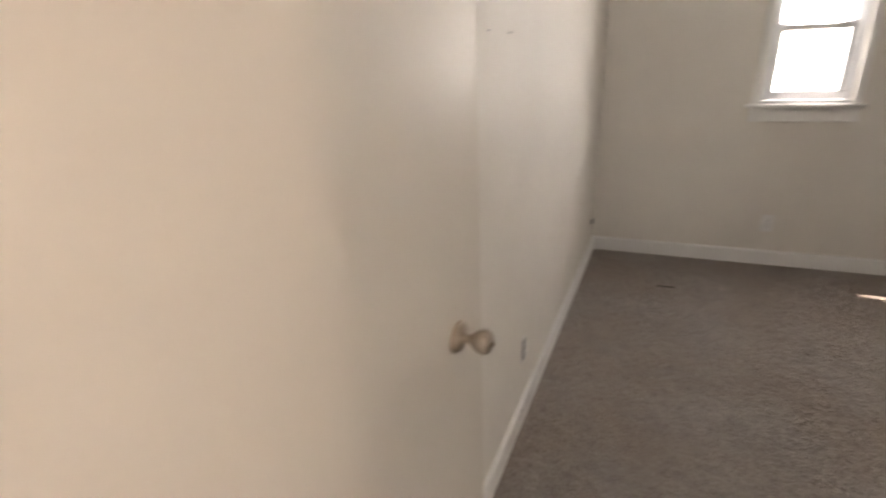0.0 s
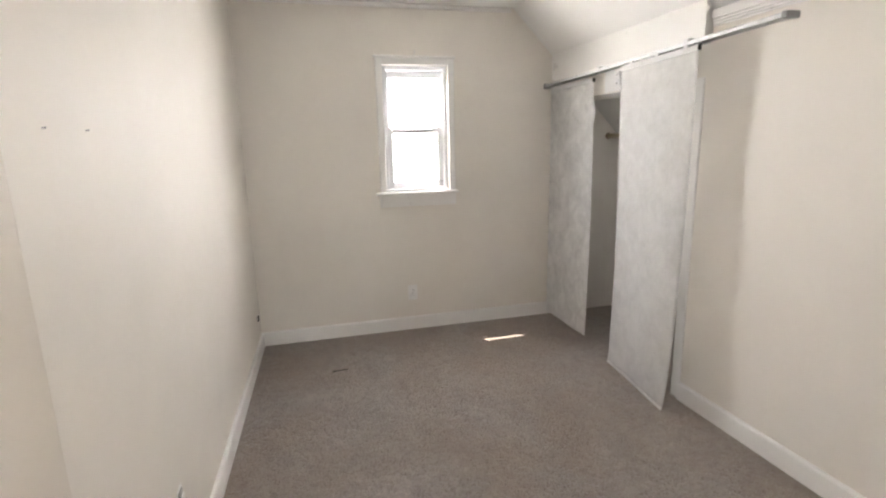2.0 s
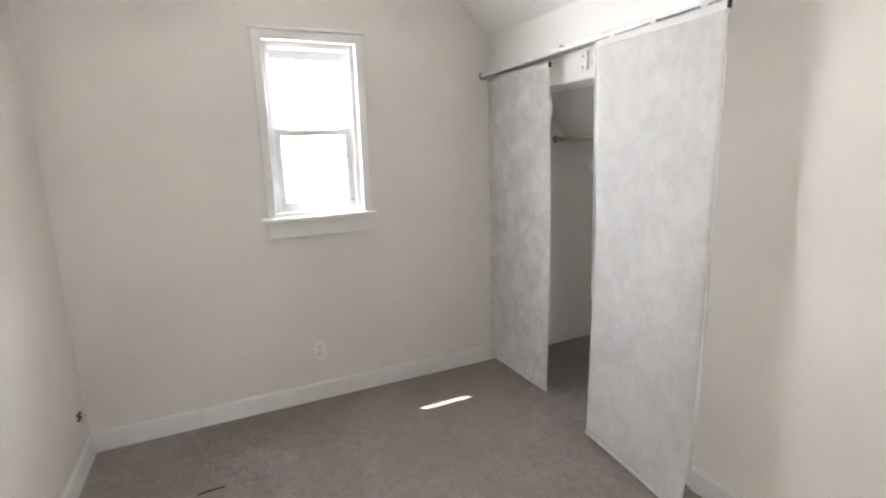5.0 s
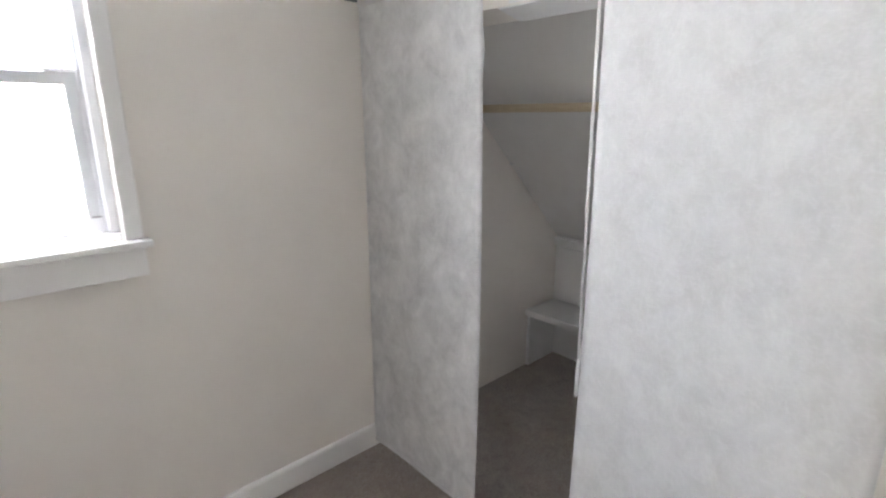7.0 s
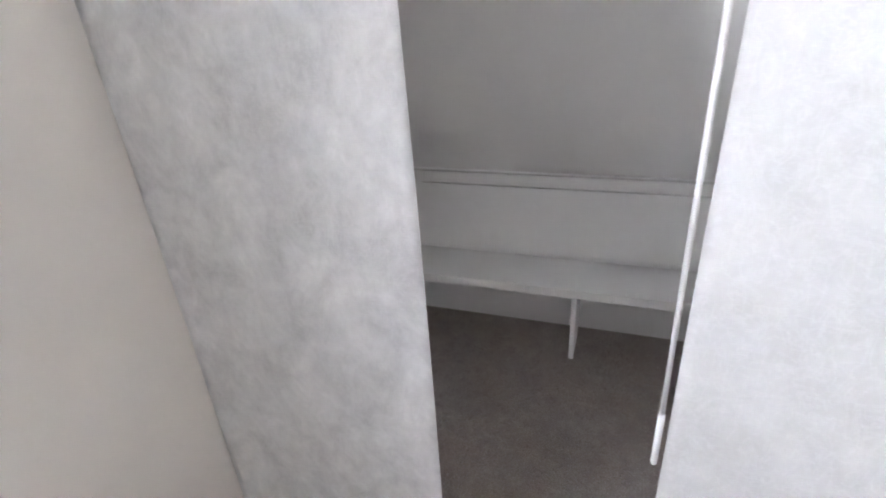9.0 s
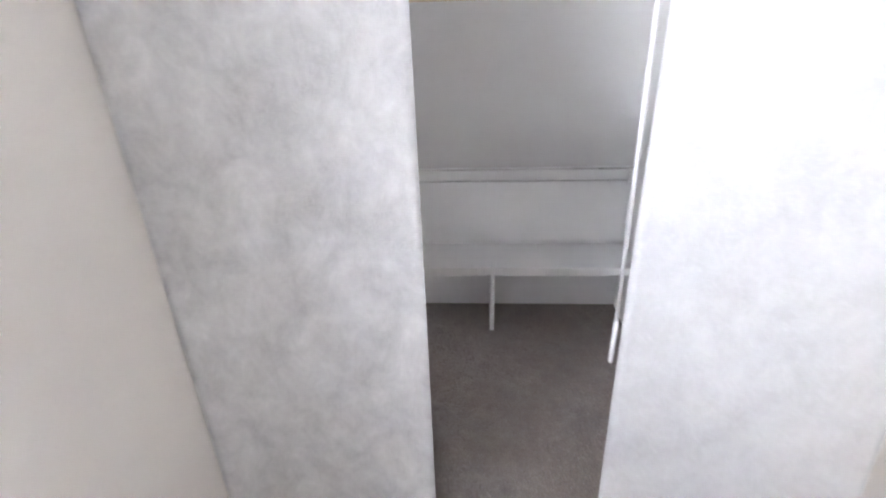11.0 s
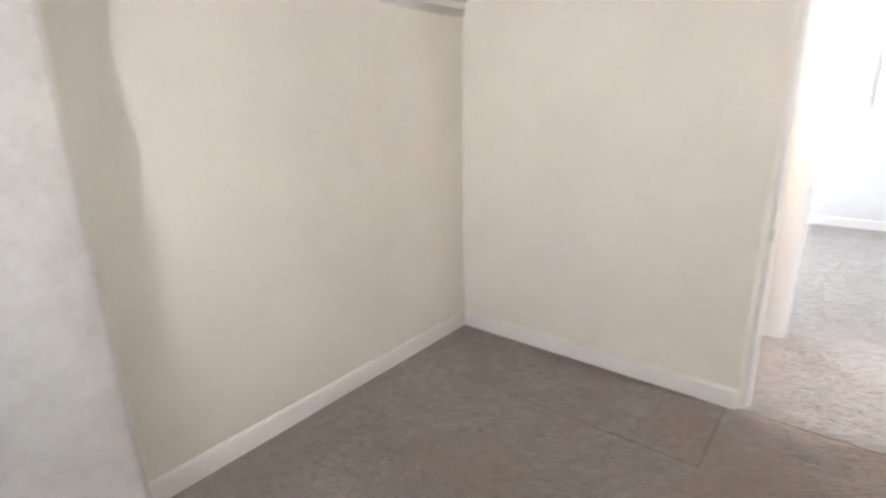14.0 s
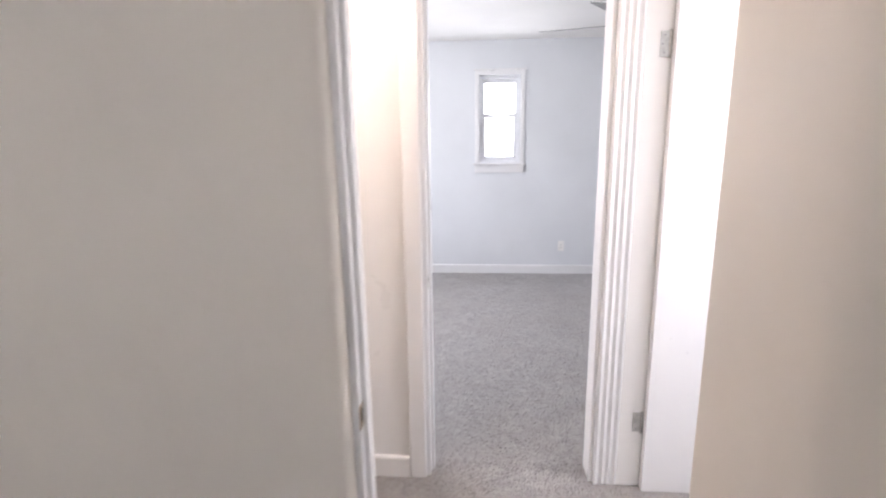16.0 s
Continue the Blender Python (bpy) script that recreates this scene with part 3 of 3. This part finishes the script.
part("key_button", turned([(0.006, 0.0766), (0.006, 0.079), (0.004, 0.0805)], face, 16), BRONZE, rose, "small brass button", True)
part("latch_plate", box(DW + 0.0002, DW + 0.0018, -0.027, -0.005, KZ - 0.028, KZ + 0.028, 0.0004), NICKEL, door, "nickel latch plate")

side = thing("door_2", "white flush door standing open into the side room", "door", "", "structure", at=(-0.308, -4.520, 0.004))
part("leaf", box(-0.715, -0.0035, 0.0, 0.035, 0.0, 2.01, 0.002), TRIM_COOL, side)
solid("trim", box(-0.306, -0.2165, -4.5278, -4.5252, 0.003, 2.045), TRIM, "cream reveal of the side doorway", "door jamb", "structure")
for z in (0.304, 1.799):
    hinge(side, z, Matrix.Translation((0.004, 0.000, 0)))

# ---- sliding panel closet front ----
TRACK_X = 2.165


def track_z(y):
    return 1.760 - y * 0.0235


track = thing("panel_track", "aluminium ceiling track for sliding fabric panels", "curtain track")
own = bmesh.new()
prof = [(-0.030, 0.0), (0.030, 0.0), (0.030, 0.014), (0.027, 0.018), (-0.027, 0.018), (-0.030, 0.014)]
ends = []
for y in (-0.012, -1.945):
    ends.append([own.verts.new((TRACK_X + a, y, track_z(y) + b)) for a, b in prof])
own.faces.new(ends[0])
own.faces.new(ends[1][::-1])
for i in range(6):
    own.faces.new((ends[0][i], ends[1][i], ends[1][(i + 1) % 6], ends[0][(i + 1) % 6]))
part("rail", own, ALU, track, "brushed aluminium rail")
# the rail is solid; near-black strips below it stand for shaded channels
for dx in (-0.018, 0.0, 0.018):
    slot = bmesh.new()
    vs = [slot.verts.new((TRACK_X + dx + s, y, track_z(y) - 0.0006)) for y in (-0.02, -1.94) for s in (-0.003, 0.003)]
    slot.faces.new((vs[0], vs[1], vs[3], vs[2]))
    r = bmesh.ops.extrude_face_region(slot, geom=slot.faces[:])
    bmesh.ops.translate(slot, vec=(0, 0, 0.0004), verts=[v for v in r["geom"] if isinstance(v, bmesh.types.BMVert)])
    part("channel", slot, DARK, track, "dark strip coloured as a running channel's shade")
part("end_cap", box(TRACK_X - 0.033, TRACK_X + 0.033, -1.968, -1.9455, track_z(-1.95) - 0.004, track_z(-1.95) + 0.021, 0.004), GREY_PLASTIC, track, "grey plastic end cap")
part("end_cap", box(TRACK_X - 0.036, TRACK_X + 0.060, -0.0115, -0.0005, track_z(0) - 0.012, track_z(0) + 0.024, 0.004), GREY_PLASTIC, track, "grey plastic end cap")
for y in (-0.700, -1.440):
    z = track_z(y)
    b = part("ceiling_clip", box(TRACK_X - 0.020, TRACK_X + 0.036, y - 0.016, y + 0.016, z + 0.0185, z + 0.034, 0.003), WHITE_PLASTIC, track, "white plastic mounting clip")
    part("clip_lever", box(TRACK_X - 0.026, TRACK_X - 0.004, y - 0.034, y - 0.017, z + 0.019, z + 0.027, 0.002), GREY_PLASTIC, b)
plate = part("wall_bracket", box(W - 0.012, W - 0.0045, -0.812, -0.762, 1.690, 1.772, 0.003), WHITE_PLASTIC, track, "white steel wall bracket plate")
for z in (1.704, 1.752):
    part("screw", turned([(0.006, 0), (0.004, 0.003)], Matrix.Translation((W - 0.012, -0.780, z)) @ Matrix.Rotation(-math.pi / 2, 4, "Y"), 12), GREY_PLASTIC, plate)
part("bracket_rib", box(W - 0.020, W - 0.0121, -0.812, -0.805, 1.690, 1.772, 0.001), ALU, plate)


def cloth(shape, nu, nv, thick=0.0012):
    """A sheet whose points shape(u, v) are given for u, v in 0..1, with a real thickness towards +x."""
    own = bmesh.new()
    front = [[own.verts.new(shape(i / nu, j / nv)) for j in range(nv + 1)] for i in range(nu + 1)]
    rear = [[own.verts.new(front[i][j].co + Vector((thick, 0, 0))) for j in range(nv + 1)] for i in range(nu + 1)]
    for i in range(nu):
        for j in range(nv):
            own.faces.new((front[i][j], front[i + 1][j], front[i + 1][j + 1], front[i][j + 1]))
            own.faces.new((rear[i][j], rear[i][j + 1], rear[i + 1][j + 1], rear[i + 1][j]))
    for i in range(nu):
        own.faces.new((front[i][0], rear[i][0], rear[i + 1][0], front[i + 1][0]))
        own.faces.new((front[i][nv], front[i + 1][nv], rear[i + 1][nv], rear[i][nv]))
    for j in range(nv):
        own.faces.new((front[0][j], front[0][j + 1], rear[0][j + 1], rear[0][j]))
        own.faces.new((front[nu][j], rear[nu][j], rear[nu][j + 1], front[nu][j + 1]))
    return own


def strip(points, w, h):
    """A bar of w (along x) by h (up) swept through points."""
    own = bmesh.new()
    rings = [[own.verts.new(Vector(p) + Vector((a, 0, b))) for a, b in ((-w / 2, -h / 2), (w / 2, -h / 2), (w / 2, h / 2), (-w / 2, h / 2))] for p in points]
    for a, b in zip(rings, rings[1:]):
        for k in range(4):
            own.faces.new((a[k], b[k], b[(k + 1) % 4], a[(k + 1) % 4]))
    own.faces.new(rings[0])
    own.faces.new(rings[-1][::-1])
    return own


def sheet_1(u, v):
    z = 0.030 + v * 1.716
    y = -0.010 - u * 0.577
    kink = math.exp(-((z - 1.545) / 0.05) ** 2)
    y += u ** 6 * 0.018 * kink
    belly = 0.012 * math.sin(math.pi * v) * u
    x = 2.186 + belly + 0.004 * math.sin(6 * u + 3 * v) + 0.028 * u ** 8 * kink + 0.010 * (1 - v) * u
    return Vector((x, y, z))


def sheet_2(u, v):
    top = track_z(-1.0 - 0.56 * u) - 0.026
    z = 0.020 - 0.012 * u + v * (top - 0.020 + 0.012 * u)
    x = 2.118 - 0.050 * u * (1 - v) + 0.014 * math.sin(math.pi * v) * (1 - u)
    curl = max(0.0, (u - 0.74) / 0.26)
    x += 0.026 * curl ** 2 * math.sin(math.pi * v ** 0.6)
    x += 0.003 * math.sin(5 * u + 4 * v)
    return Vector((x, -0.992 - u * 0.566, z))


for shape, weave, label in ((sheet_1, FABRIC, "white fibrous fabric panel pushed against the window wall"), (sheet_2, FABRIC_SMOOTH, "white fibrous fabric panel hanging askew on the track")):
    panel = thing("sliding_panel", label, "curtain panel", "sliding fabric panels")
    part("fabric", cloth(shape, 30, 60), weave, panel, smooth=True)
    part("bottom_bar", strip([shape(k / 12, 0) + Vector((0, 0, 0.004)) for k in range(13)], 0.008, 0.016), WHITE_PLASTIC, panel, "slim white weight bar")
    head = part("top_bar", strip([shape(k / 12, 1) + Vector((0, 0, -0.002)) for k in range(13)], 0.012, 0.026), WHITE_PLASTIC, panel, "white aluminium carrier bar")
    tail = shape(1, 1)
    part("bar_plug", box(tail.x - 0.008, tail.x + 0.008, tail.y - 0.008, tail.y - 0.0005, tail.z - 0.014, tail.z + 0.012, 0.002), DARK, head, "black end plug")
    for k in (0.15, 0.5, 0.85):
        p = shape(k, 1)
        part("glider", box(p.x - 0.004, p.x + 0.004, p.y - 0.012, p.y + 0.012, p.z + 0.0115, track_z(p.y) - 0.001, 0.001), WHITE_PLASTIC, head)

wand = thing("pull_wand", "slim white plastic wand hanging from the panel", "wand", at=(2.146, -0.977, 0.012))
part("shaft", rod_mesh((-0.004, -0.004, 0.773), (-0.014, 0.006, 1.722), 0.0038, 12), WHITE_PLASTIC, wand, smooth=True)
part("grip", turned([(0.0035, 0.0), (0.0052, 0.004), (0.0052, 0.10), (0.0041, 0.106)], Matrix.Translation((-0.0035, -0.004, 0.668)), 16), WHITE_PLASTIC, wand, "thicker white grip", True)
part("hook", rod_mesh((-0.014, 0.006, 1.7225), (0.002, -0.020, 1.742), 0.0025, 8), GREY_PLASTIC, wand)

# ---- inside the closet ----
rod = thing("closet_rod", "pale wooden hanging rod across the closet", "closet rod")
part("pole", rod_mesh((2.69, -0.012, 1.40), (2.69, -1.391, 1.40), 0.0155, 20), WOOD, rod, smooth=True)
for y, s in ((-0.0005, -1), (-1.4015, 1)):
    part("socket", turned([(0.024, 0), (0.024, 0.009), (0.018, 0.011)], Matrix.Translation((2.69, y, 1.40)) @ Matrix.Rotation(-s * math.pi / 2 + math.pi, 4, "X"), 20), BRONZE, rod, "small dark rod socket")
bench = thing("closet_bench", "low white painted bench shelf along the closet wall", "bench shelf")
part("seat", box(3.222, 3.478, -1.4005, -0.0015, 0.308, 0.340, 0.004), CLOSET, bench)
part("end_panel", box(3.235, 3.478, -0.022, -0.0015, 0.0, 0.307, 0.002), CLOSET, bench)
part("end_panel", box(3.235, 3.478, -1.4005, -1.380, 0.0, 0.307, 0.002), CLOSET, bench)
part("divider", box(3.236, 3.42, -0.775, -0.755, 0.0, 0.307, 0.002), CLOSET, bench)
part("face_strip", box(3.214, 3.2215, -1.4005, -0.0015, 0.306, 0.342, 0.002), TRIM, bench, "white front edging")
part("back_board", box(3.462, 3.479, -1.376, -0.060, 0.362, 0.655, 0.003), CLOSET, bench)
part("ledger", box(3.450, 3.479, -1.4005, -0.002, 0.668, 0.712, 0.004), TRIM, bench, "white ledger board under the slope")
part("ledger_block", box(3.440, 3.4495, -1.4005, -1.362, 0.640, 0.718, 0.002), TRIM, bench)
clip = thing("ceiling_clip", "small white clip where slope meets closet wall", "clip", at=(3.05, -0.002, 1.150))
part("base", box(-0.016, 0.012, -0.010, -0.0005, -0.010, 0.010, 0.003), WHITE_PLASTIC, clip)
part("tongue", box(-0.012, 0.022, -0.020, -0.0105, -0.004, 0.004, 0.002), WHITE_PLASTIC, clip)


# ---- outlets, wall holes ----
def outlet(matrix, label, group=""):
    o = thing("power_outlet", label, "outlet", group)
    o.matrix_world = matrix
    p = part("cover_plate", box(-0.035, 0.035, -0.0065, -0.0005, -0.057, 0.057, 0.003), PLASTIC, o)
    for z in (-0.020, 0.020):
        s = part("socket", box(-0.017, 0.017, -0.0085, -0.0066, z - 0.014, z + 0.014, 0.001), PLASTIC, p)
        # slots and ground hole are raised near-black plates, coloured as recess shade
        for x in (-0.0065, 0.0065):
            part("slot", box(x - 0.0012, x + 0.0012, -0.0092, -0.0086, z - 0.002, z + 0.006), DARK, p)
        part("ground_hole_shade", box(-0.002, 0.002, -0.0092, -0.0086, z - 0.010, z - 0.006), DARK, p)
    part("screw", turned([(0.003, 0), (0.002, 0.001)], Matrix.Translation((0, -0.0066, 0)) @ Matrix.Rotation(math.pi / 2, 4, "X"), 10), NICKEL, p)
    return o


outlet(Matrix.Translation((1.090, 0, 0.285)), "ivory duplex outlet with cover plate under the window", "wall outlets")
outlet(Matrix.Translation((-0.526, FAR, 0.32)) @ Matrix.Rotation(math.pi, 4, "Z"), "white duplex outlet on the far wall", "wall outlets")

bare = thing("outlet_box", "recessed outlet box without its cover plate", "outlet", at=(left_x(-2.03), -2.03, 0.315))
part("rim", box(0.0004, 0.003, -0.028, 0.028, -0.052, 0.052, 0.001), PLASTIC, bare)
# flat plate, no recess: its grey stands for the shade inside the box
part("opening", box(0.0032, 0.0044, -0.020, 0.020, -0.042, 0.042, 0.0004), GREY_PLASTIC, bare, "grey plate toned as the shaded box opening")
yoke = part("yoke", box(0.0046, 0.0075, -0.010, 0.014, -0.044, 0.044, 0.001), NICKEL, bare, "bare metal yoke")
for z in (-0.018, 0.018):
    part("socket", box(0.0077, 0.013, -0.011, 0.013, z - 0.013, z + 0.013, 0.002), PLASTIC, yoke)
cable = thing("cable_bracket", "small dark low-voltage bracket near the floor", "wall bracket", at=(left_x(-0.13), -0.13, 0.247))
for z in (0.010, -0.010):
    part("slot", box(0.0004, 0.010, -0.024, 0.024, z - 0.0035, z + 0.0035, 0.001), DARK, cable)
for y in (-2.432, -2.252):
    nail = thing("nail", "short dark nail stuck in the painted wall", "nail", "wall nails", at=(left_x(y), y, 1.424))
    part("shank", rod_mesh((0.0, 0, 0), (0.005, 0, 0.001), 0.0015, 8), GREY_PLASTIC, nail)
    part("head", turned([(0.0023, 0), (0.0023, 0.0015)], Matrix.Translation((0.005, 0, 0.001)) @ Matrix.Rotation(math.pi / 2, 4, "Y"), 10), GREY_PLASTIC, nail)

# ---- ceiling fan of the far room and the hall lamp ----
fan = thing("ceiling_fan", "white ceiling fan with dark-edged blades at rest", "ceiling fan", at=(-0.62, -6.02, 0))
part("canopy", turned([(0.02, 2.455), (0.05, 2.47), (0.068, 2.50), (0.07, 2.519)], Matrix.Identity(4), 24), WHITE_PLASTIC, fan, smooth=True)
part("downrod", rod_mesh((0, 0, 2.30), (0, 0, 2.456), 0.012, 12), WHITE_PLASTIC, fan)
part("motor", turned([(0.03, 2.13), (0.09, 2.15), (0.115, 2.19), (0.115, 2.25), (0.08, 2.285), (0.03, 2.30)], Matrix.Identity(4), 28), WHITE_PLASTIC, fan, smooth=True)
for k in range(5):
    turn = Matrix.Rotation(math.atan2(-0.19, 0.62) + k * math.tau / 5, 4, "Z")
    bm = box(0.17, 0.65, -0.060, 0.060, 2.1885, 2.1935, 0.0015)
    for v in bm.verts:
        if v.co.x > 0.64 and abs(v.co.y) > 0.05:
            v.co.x -= 0.03
    bm.transform(turn @ Matrix.Translation((0, 0, 2.191)) @ Matrix.Rotation(radians(-11.5), 4, "X") @ Matrix.Translation((0, 0, -2.191)))
    blade = part("blade", bm, GREY_PLASTIC, fan, "thin dark-edged fan blade")
    bm = box(0.10, 0.20, -0.015, 0.015, 2.1945, 2.203, 0.002)
    bm.transform(turn)
    part("blade_iron", bm, NICKEL, blade)
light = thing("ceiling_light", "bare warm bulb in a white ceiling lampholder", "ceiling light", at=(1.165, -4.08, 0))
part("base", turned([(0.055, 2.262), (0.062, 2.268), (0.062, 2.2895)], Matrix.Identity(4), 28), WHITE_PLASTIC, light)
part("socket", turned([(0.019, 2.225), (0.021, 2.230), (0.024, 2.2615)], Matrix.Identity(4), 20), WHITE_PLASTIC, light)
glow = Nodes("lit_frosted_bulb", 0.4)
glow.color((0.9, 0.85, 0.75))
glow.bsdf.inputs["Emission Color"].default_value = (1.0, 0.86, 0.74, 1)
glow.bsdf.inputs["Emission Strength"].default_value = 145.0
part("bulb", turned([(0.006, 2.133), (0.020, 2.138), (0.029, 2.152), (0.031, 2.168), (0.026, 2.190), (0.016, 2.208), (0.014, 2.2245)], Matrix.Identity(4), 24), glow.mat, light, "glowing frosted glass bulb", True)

thread = thing("loose_thread", "dark loose thread lying on the carpet", "thread")
part("strand", rod_mesh((0.450, -0.586, 0.007), (0.550, -0.582, 0.007), 0.003, 6), DARK, thread)

# ---- carpet pile ----
def pile(name, regions, spacing, seed, z, material, label):
    """Many small leaning tufts over the regions (x0, x1, y0, y1), one mesh."""
    rng = np.random.default_rng(seed)
    verts, faces = [], []
    total = 0
    for x0, x1, y0, y1 in regions:
        nx, ny = int((x1 - x0) / spacing), int((y1 - y0) / spacing)
        gx, gy = np.meshgrid(np.arange(nx), np.arange(ny))
        n = gx.size
        px = x0 + (gx.ravel() + 0.5 + rng.uniform(-0.45, 0.45, n)) * spacing
        py = y0 + (gy.ravel() + 0.5 + rng.uniform(-0.45, 0.45, n)) * spacing
        turn = rng.uniform(0, math.tau, n)
        r = spacing * rng.uniform(0.45, 0.75, n)
        h = rng.uniform(0.003, 0.0085, n)
        base = np.stack([np.stack([px + r * np.cos(turn + k * math.tau / 3), py + r * np.sin(turn + k * math.tau / 3), np.full(n, z)], 1) for k in range(3)], 1)
        tip = np.stack([px + rng.normal(0, 0.35, n) * spacing, py + rng.normal(0, 0.35, n) * spacing, z + h], 1)
        verts.append(np.concatenate([base, tip[:, None]], 1).reshape(-1, 3))
        i = total + np.arange(n)[:, None] * 4
        faces.append(np.concatenate([i + np.array([[0, 1, 3]]), i + np.array([[1, 2, 3]]), i + np.array([[2, 0, 3]])], 0))
        total += 4 * n
    me = bpy.data.meshes.new(name)
    me.from_pydata(np.concatenate(verts).tolist(), [], np.concatenate(faces).tolist())
    me.materials.append(material)
    return tagged(new(name, me), label, "carpet pile", "", "stuff")


pile("carpet_pile", [(0.012, 2.222, -1.42, -0.020), (2.222, 3.46, -1.39, -0.012), (-0.02, 2.222, -3.022, -1.42), (-0.03, 0.706, -3.56, -3.022), (0.720, 2.222, -3.552, -3.050)], 0.0125, 3, -0.002, CARPET, "short grey-brown cut pile tufts of the bedroom carpet")
pile("carpet_pile", [(-0.90, 1.2, -4.535, -3.70), (-0.17, 0.625, -3.70, -3.574), (-0.10, 0.58, -4.66, -4.535)], 0.0095, 4, -0.001, CARPET2, "short pale grey cut pile tufts of the hall carpet")
pile("carpet_pile", [(-1.3, 1.3, -8.14, -4.66)], 0.015, 5, -0.002, CARPET2, "short pale grey cut pile tufts of the far room's carpet")
